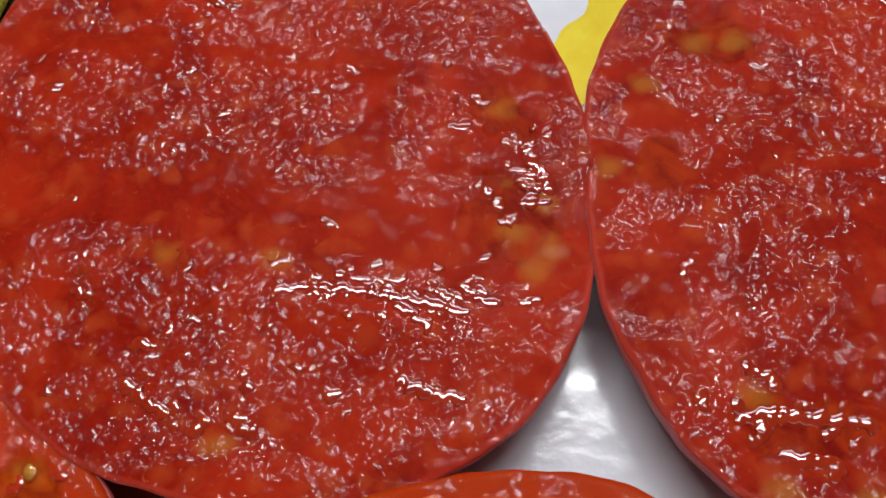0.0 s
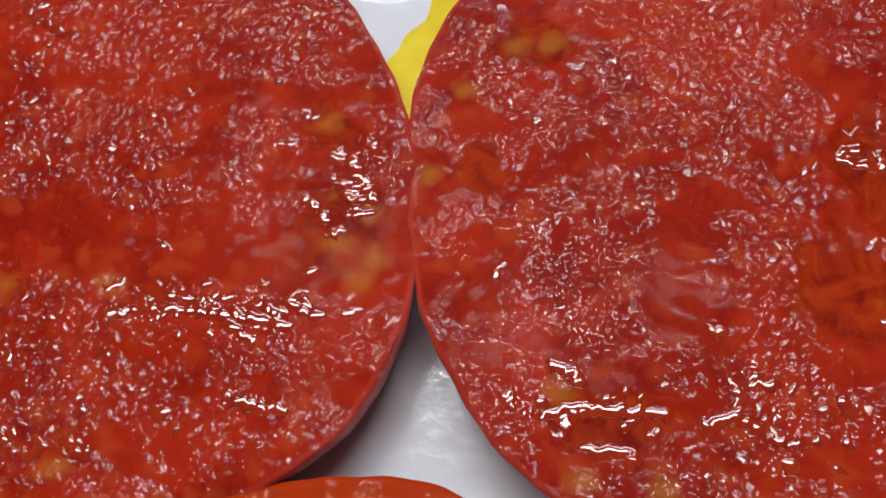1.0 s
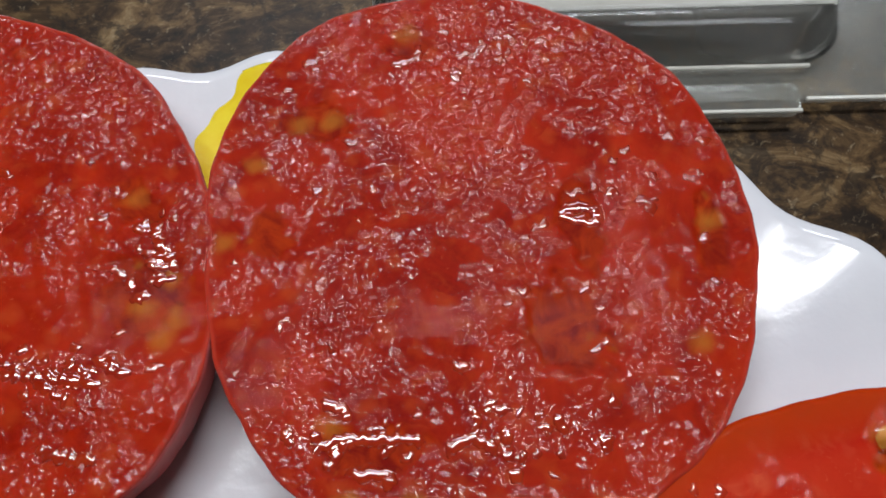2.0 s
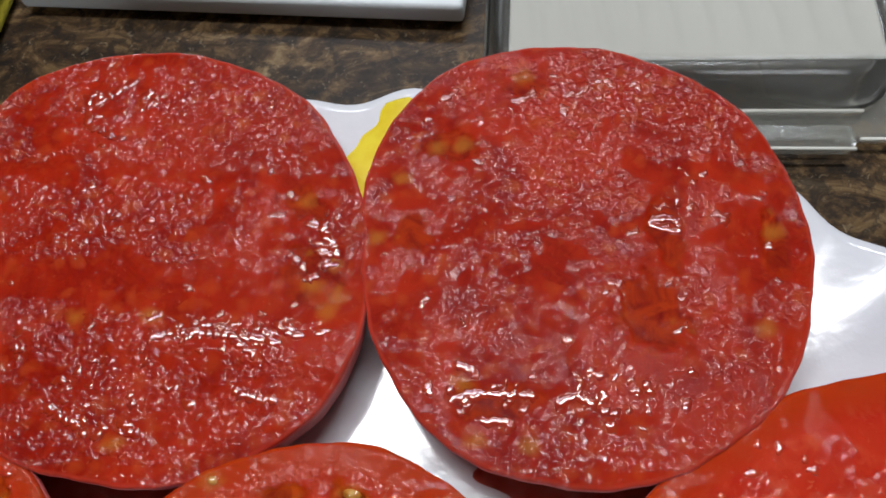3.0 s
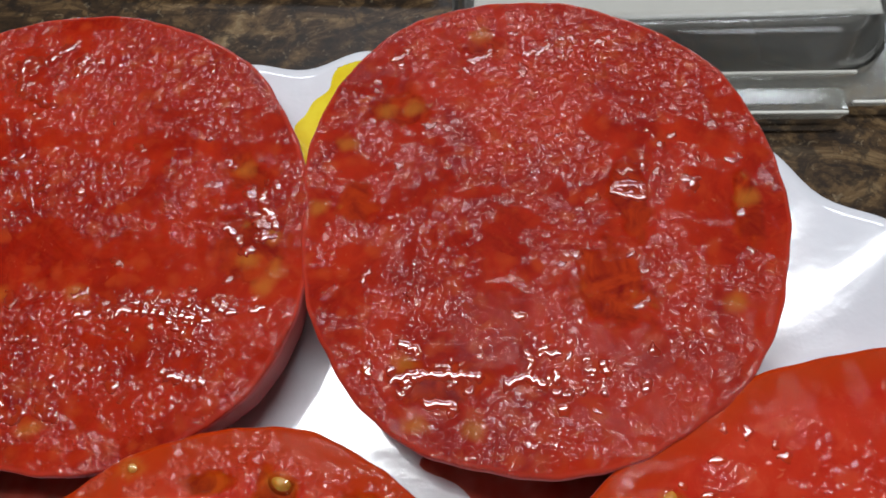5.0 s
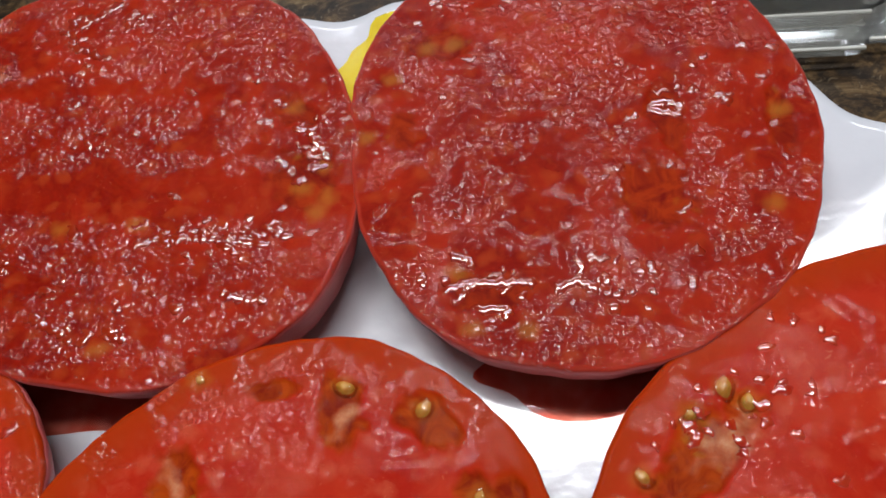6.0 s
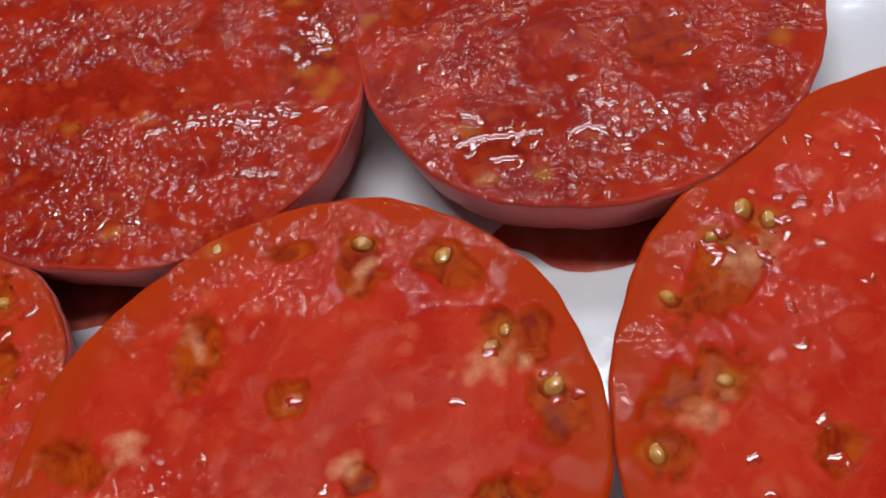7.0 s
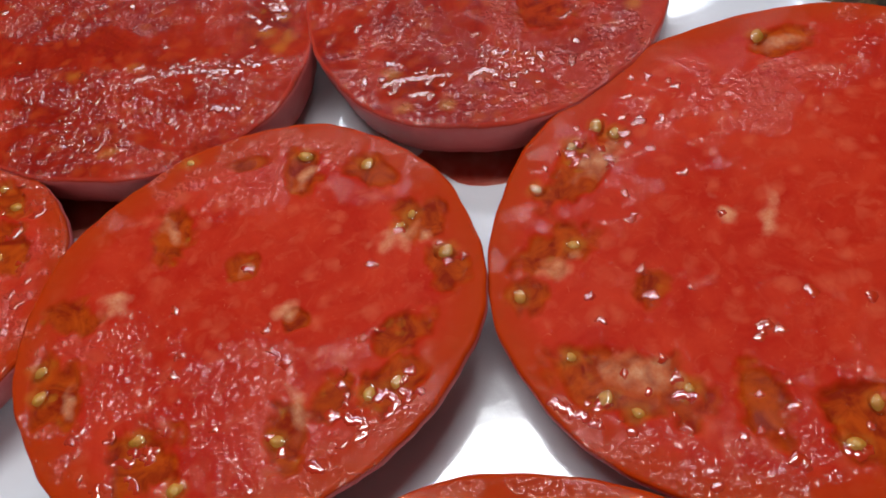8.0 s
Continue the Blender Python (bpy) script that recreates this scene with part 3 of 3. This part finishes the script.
s2 = Slice("tomato_slice", "thick ripe red beefsteak tomato slice with wet cut face", (0.0509, 0.0477),
           (46.9, -0.2, 0.2, -2.0, -0.9, 0.85, 0.2, -0.6, 0.2), 0.0122, (0.015, 0.028), M_RIPE,
           pockets=((-24, 24, 16, 7, 5), (-33, 4, 8, 9, 0), (18, 0, 7, 16, 5), (13, -16, 14, 18, 30), (-8, 38, 10, 5, 0), (-18, -32, 18, 7, 0), (38, -3, 5, 14, 0)),
           bands=((34, 14, 0.1, 0.0, 0.6), (2, 9, 0.0, 1.3, 0.3), (12, 7, 0.0, -1.5, 0.25), (-44, 4, 0.1, 0.0, 0.4)), rough=0.17, seed=2, grain=0.00008, pips=S2_PIPS, lift=0.001)
s3 = Slice("tomato_slice", "pink-red beefsteak tomato slice with small seed pockets", (-0.0052, -0.0342),
           (45.0, -0.2, -0.4, 1.4, 2.1, 0.3, 0.0, 0.3, -0.5), 0.0150, (0.0, 0.0), M_PINK,
           pockets=((-16, 18.7, 9, 15, 0), (-1.8, 8.5, 8, 6, 30), (9.5, -5.6, 6, 5, 0), (10.6, 30, 9, 13, 10), (-0.1, 34.5, 11, 4, 0), (27, 26.5, 13, 8, -40), (35, 13, 10, 11, 0), (39, 1, 7, 12, 20), (30, -11.6, 12, 9, 30), (27, -21, 14, 8, 30), (8, -27.4, 8, 13, 0), (16, -22, 8, 10, -20), (-18, -29, 16, 13, 20), (-36, 3, 12, 8, -20), (-36.5, -13, 11, 17, 20)),
           bands=((-24, 12, 0.1, 0.3, 0.75), (34, 10, 0.0, 0.0, 0.55)), rough=0.15, rim_width=0.009, seed=3, grain=0.00008, depth=0.0006, pales=((36, 9, 10, 4, -50), (-34, -15, 4, 9, 0), (-1, 8, 4, 4, 20), (30, 9, 12, 8, 30), (-17, 20, 12, 4, -60), (-27, 4, 10, 9, 0), (12, 29, 10, 4, 55), (8, -3, 8, 6, 20), (10, -23, 5, 12, 10)), pips=S3_SEEDS)
s4 = Slice("tomato_slice", "large pink-red beefsteak tomato slice with seed pockets", (0.099, -0.0374),
           (55.6, 2.0, 2.6, 3.6, 2.7), 0.0135, (0.035, 0.012), M_PINK,
           pockets=((-36, 22, 24, 10, 45), (-43.5, 5, 17, 9, 20), (-27.9, -6.4, 7, 7, 0), (-36.5, -23.4, 30, 13, -25), (-14.9, -30.4, 8, 16, 0), (-1.2, -36.8, 13, 15, 0), (-50, -4, 8, 8, 0), (12, 45, 14, 7, 0), (30, -28, 14, 12, 40), (44, 10, 10, 16, 0)),
           bands=((-40, 10, 0.1, 0.0, 0.9), (36, 16, 0.0, -0.4, 0.25)), rough=0.15, rim_width=0.007, seed=4, grain=0.00008, depth=0.0007, pales=((-31, 24, 16, 9, 20), (-33, -22, 20, 8, -20), (-44, 1, 12, 6, 20), (-3.8, 4, 4, 13, -20), (-11, 6, 4, 9, 15), (12, 45, 12, 5, 0)), pips=S4_SEEDS)
s5 = Slice("tomato_slice", "small wet red tomato slice with seed pocket at its edge", (-0.0835, -0.0185),
           (37.5, -0.3, -0.2, 0.4, 0.5), 0.0135, (-0.03, 0.0), M_PINK,
           pockets=((20, 22, 14, 9, -40), (23, 7, 12, 14, 10), (-10, 20, 14, 9, 20), (8, -18, 14, 9, 60)), rough=1.6, rim_width=0.006, seed=5, depth=0.0009, pips=S5_SEEDS)
s6 = Slice("tomato_slice", "large orange-red tomato slice with firm outer wall", (0.0345, -0.1355),
           (62.5, 0.0, -0.3, 0.0, 0.0), 0.0145, (0.0, -0.01), M_PINK,
           pockets=((0, 34, 20, 9, 0), (-30, 20, 14, 9, 50), (30, 22, 14, 9, -50), (-34, -12, 12, 10, 0), (34, -14, 12, 10, 0)), rough=0.5, rim_width=0.022, seed=6, grain=0.00008, depth=0.0009)

for one, lines in ((s1, S1_JUICE), (s2, S2_JUICE), (s3, S3_JUICE), (s4, S4_JUICE)):
    for points in lines:
        one.juice_line(points)


def curl(one, x, y):
    """A short curl of wet film that starts at x, y on a cut face, if it lies well inside."""
    if math.hypot(x, y) > one.radius(math.atan2(y, x)) * 1000 - 3.5:
        return
    a, bend, step, points = rng.uniform(-0.9, 0.6), rng.uniform(-1.3, 1.3), rng.uniform(0.5, 1.2), []
    for _ in range(rng.randint(3, 5)):
        points.append((x, y))
        x, y, a = x + step * math.cos(a), y + step * math.sin(a), a + bend * rng.uniform(0.3, 1.0)
    one.juice_line(points, rng.uniform(0.24, 0.46))


# Wet film scattered over the cut faces: how many curls, and the stretch of y they lie in.
for one, count, low, high in ((s1, 30, -44, 44), (s2, 34, -42, 40), (s3, 30, -40, 10), (s4, 34, -46, 6), (s5, 30, -34, 34), (s6, 16, 40, 60)):
    for _ in range(count):
        curl(one, rng.uniform(-45, 45), rng.uniform(low, high))
# Where the juice has gathered: middle, spread and number of curls.
for one, cx, cy, sx, sy, count in ((s1, 19, -20, 9, 2.0, 46), (s1, -4, -33, 8, 4, 16), (s1, 38, -3, 3, 5, 14), (s1, -8, 37, 9, 3, 16), (s1, 6, 5, 18, 3, 18),
                                   (s2, 4, -32, 6, 2.5, 22), (s2, -20, -30, 6, 4, 10), (s2, 22, 8, 6, 4, 9), (s2, 0, 35, 14, 4, 18),
                                   (s3, 26, -23, 6, 4, 14), (s3, -18, -30, 6, 4, 10), (s4, -42, -27, 8, 3, 16), (s4, -30, 30, 10, 7, 32), (s4, -5, -40, 10, 4, 12), (s5, 14, 16, 10, 9, 26), (s5, 22, 4, 7, 12, 26)):
    for _ in range(count):
        curl(one, rng.gauss(cx, sx), rng.gauss(cy, sy))
for x, y in S1_PIPS:
    s1.place_seed(x, y, 3.0, rng.uniform(0, 180), 0.95, M_SEED_SUNK)
for x, y in S2_PIPS:
    s2.place_seed(x, y, 3.2, rng.uniform(0, 180), 1.0, M_SEED_SUNK)
for x, y in S3_SEEDS:
    s3.place_seed(x, y, rng.uniform(3.0, 4.2), rng.uniform(0, 180))
for x, y in S4_SEEDS:
    s4.place_seed(x, y, rng.uniform(3.0, 4.2), rng.uniform(0, 180))
for x, y in S5_SEEDS:
    s5.place_seed(x, y, rng.uniform(3.0, 4.2), rng.uniform(0, 180))

# ---- things behind the plate ----
def build_board():
    """A thin white cutting board on dark rubber feet, behind the plate."""
    thing = tagged(new("cutting_board"), "flat white plastic cutting board lying on granite", "cutting board")
    thing.matrix_world = pose(-0.03, 0.1445, 0.0, 0, 0, -8.7)
    part("slab", box_bm(-0.080, 0.0, 0.002, 0.0600, 0.20, 0.009, 0.0016, 3), M_BOX, thing)
    for x, y in ((-0.075, 0.006), (0.028, 0.006), (-0.075, 0.18), (0.028, 0.18)):
        part("foot", box_bm(x, y, 0.0, x + 0.014, y + 0.014, 0.0022, 0.0006), M_RUBBER, thing, "dark rubber foot")
    return thing


def rounded_loop(x0, y0, x1, y1, r, n=8):
    pts = []
    for cx, cy, a0 in ((x1 - r, y0 + r, -90), (x1 - r, y1 - r, 0), (x0 + r, y1 - r, 90), (x0 + r, y0 + r, 180)):
        for i in range(n + 1):
            a = radians(a0 + 90 * i / n)
            pts.append((cx + r * math.cos(a), cy + r * math.sin(a)))
    return pts


def build_container():
    """A low clear hinged pack with a flange, a clasp tab and a ribbed top."""
    thing = tagged(new("plastic_container"), "clear plastic food container with ribbed top on granite", "container")
    thing.matrix_world = pose(0.085, 0.086, 0.0, 0, 0, -5.0)
    x0, y0, x1, y1 = -0.0528, 0.011, 0.053, 0.125
    bm = bmesh.new()
    loops = []
    for inset, z, r in ((0.0, 0.0035, 0.014), (0.001, 0.006, 0.014), (0.0035, 0.0145, 0.012), (0.005, 0.0168, 0.011), (0.0068, 0.0175, 0.010)):
        loops.append([bm.verts.new((x, y, z)) for x, y in rounded_loop(x0 + inset, y0 + inset, x1 - inset, y1 - inset, r)])
    for l0, l1 in zip(loops, loops[1:]):
        for i in range(len(l0)):
            bm.faces.new((l0[i], l0[(i + 1) % len(l0)], l1[(i + 1) % len(l0)], l1[i]))
    bmesh.ops.recalc_face_normals(bm, faces=bm.faces[:])
    part("wall", bm, M_CLEAR, thing, "clear sloping side wall").modifiers.new("thickness", "SOLIDIFY").thickness = 0.0004
    top = bmesh.new()
    nx, ny = 150, 40
    rows = []
    for j in range(ny + 1):
        y = y0 + 0.0068 + (y1 - y0 - 0.0136) * j / ny
        row = []
        for i in range(nx + 1):
            x = x0 + 0.0068 + (x1 - x0 - 0.0136) * i / nx
            edge = min(1.0, min(i, nx - i) / 12, min(j, ny - j) / 5)
            rib = (0.5 + 0.5 * math.cos(2 * math.pi * (x + 0.15 * y) / 0.0085)) ** 2
            row.append(top.verts.new((x, y, 0.0175 + 0.0005 * edge * rib)))
        rows.append(row)
    for j in range(ny):
        for i in range(nx):
            top.faces.new((rows[j][i], rows[j][i + 1], rows[j + 1][i + 1], rows[j + 1][i]))
    part("lid", top, M_HAZY, thing, "ribbed hazy plastic lid").modifiers.new("thickness", "SOLIDIFY").thickness = 0.0004
    for name, outer, inner, za, zb, label in (
            ("flange", rounded_loop(-0.0535, 0.003, 0.085, 0.134, 0.010), rounded_loop(x0, y0, x1, y1, 0.014), 0.0028, 0.0044, "flat clear plastic flange"),
            ("clasp", rounded_loop(-0.034, -0.001, 0.040, 0.006, 0.002), rounded_loop(-0.031, 0.001, 0.037, 0.004, 0.001), 0.0036, 0.0062, "raised clear clasp tab")):
        rim = bmesh.new()
        levels = [[rim.verts.new((x, y, z)) for x, y in pts] for pts, z in ((outer, za), (outer, zb), (inner, zb + 0.0006), (inner, za))]
        for l0, l1 in zip(levels, levels[1:] + levels[:1]):
            for i in range(len(l0)):
                rim.faces.new((l0[i], l0[(i + 1) % len(l0)], l1[(i + 1) % len(l0)], l1[i]))
        if name == "clasp":
            rim.faces.new(levels[2])
        bmesh.ops.recalc_face_normals(rim, faces=rim.faces[:])
        part(name, rim, M_CLEAR, thing, label, False)
    # Thin edge strips whose whitish colour stands in for the plastic's bright highlights.
    for ax, ay, bx, z in ((-0.034, -0.0013, 0.040, 0.0062), (0.042, 0.0026, 0.083, 0.0046), (-0.040, 0.0108, 0.044, 0.0052)):
        part("lip", box_bm(ax, ay, z - 0.0007, bx, ay + 0.0009, z + 0.0003, 0.0003), M_LIP_GLINT, thing, "moulded edge with a painted white highlight")
    part("corner_lip", box_bm(0.0835, 0.004, 0.0030, 0.0856, 0.125, 0.0052, 0.0006), M_LIP_GLINT, thing, "moulded edge with a painted white highlight")
    foot = bmesh.new()
    levels = [[foot.verts.new((x, y, z)) for x, y in rounded_loop(x0 + i, y0 + i, x1 - i, y1 - i, 0.014)] for i, z in ((0.0, 0.0036), (0.002, 0.0))]
    for i in range(len(levels[0])):
        k = (i + 1) % len(levels[0])
        foot.faces.new((levels[0][i], levels[0][k], levels[1][k], levels[1][i]))
    foot.faces.new(reversed(levels[1]))
    part("base", foot, M_CLEAR, thing, "shallow clear base")
    return thing


def build_towel():
    """A folded cloth: soft stacked layers with rounded folds."""
    thing = tagged(new("kitchen_towel"), "folded olive yellow cotton kitchen towel on granite", "towel")
    thing.matrix_world = pose(-0.201, 0.170, 0.0, 0, 0, -6.0)
    for k in range(3):
        bm = bmesh.new()
        n, m = 60, 60
        z0 = 0.0045 * k
        layers = []
        for lift in (0.0, 0.0043):
            rows = []
            for j in range(m + 1):
                row = []
                for i in range(n + 1):
                    u, v = i / n * 2 - 1, j / m * 2 - 1
                    x, y = u * (0.088 - 0.002 * k), v * (0.085 - 0.002 * k)
                    pinch = 1 - max(abs(u), abs(v)) ** 12
                    wave = 0.0009 * noise.noise(Vector((x * 30, y * 30, k))) if k == 2 or lift == 0 else 0.0
                    z = z0 + 0.0021 + (lift - 0.0021) * max(0.0, pinch) ** 0.5 + (wave if lift and k == 2 else 0.0)
                    row.append(bm.verts.new((x, y, z)))
                rows.append(row)
            layers.append(rows)
        for rows in layers:
            for j in range(m):
                for i in range(n):
                    bm.faces.new((rows[j][i], rows[j][i + 1], rows[j + 1][i + 1], rows[j + 1][i]))
        bmesh.ops.remove_doubles(bm, verts=bm.verts[:], dist=1e-5)
        bmesh.ops.recalc_face_normals(bm, faces=bm.faces[:])
        part("fold", bm, M_OLIVE, thing)
    return thing


build_board()
build_container()
build_towel()
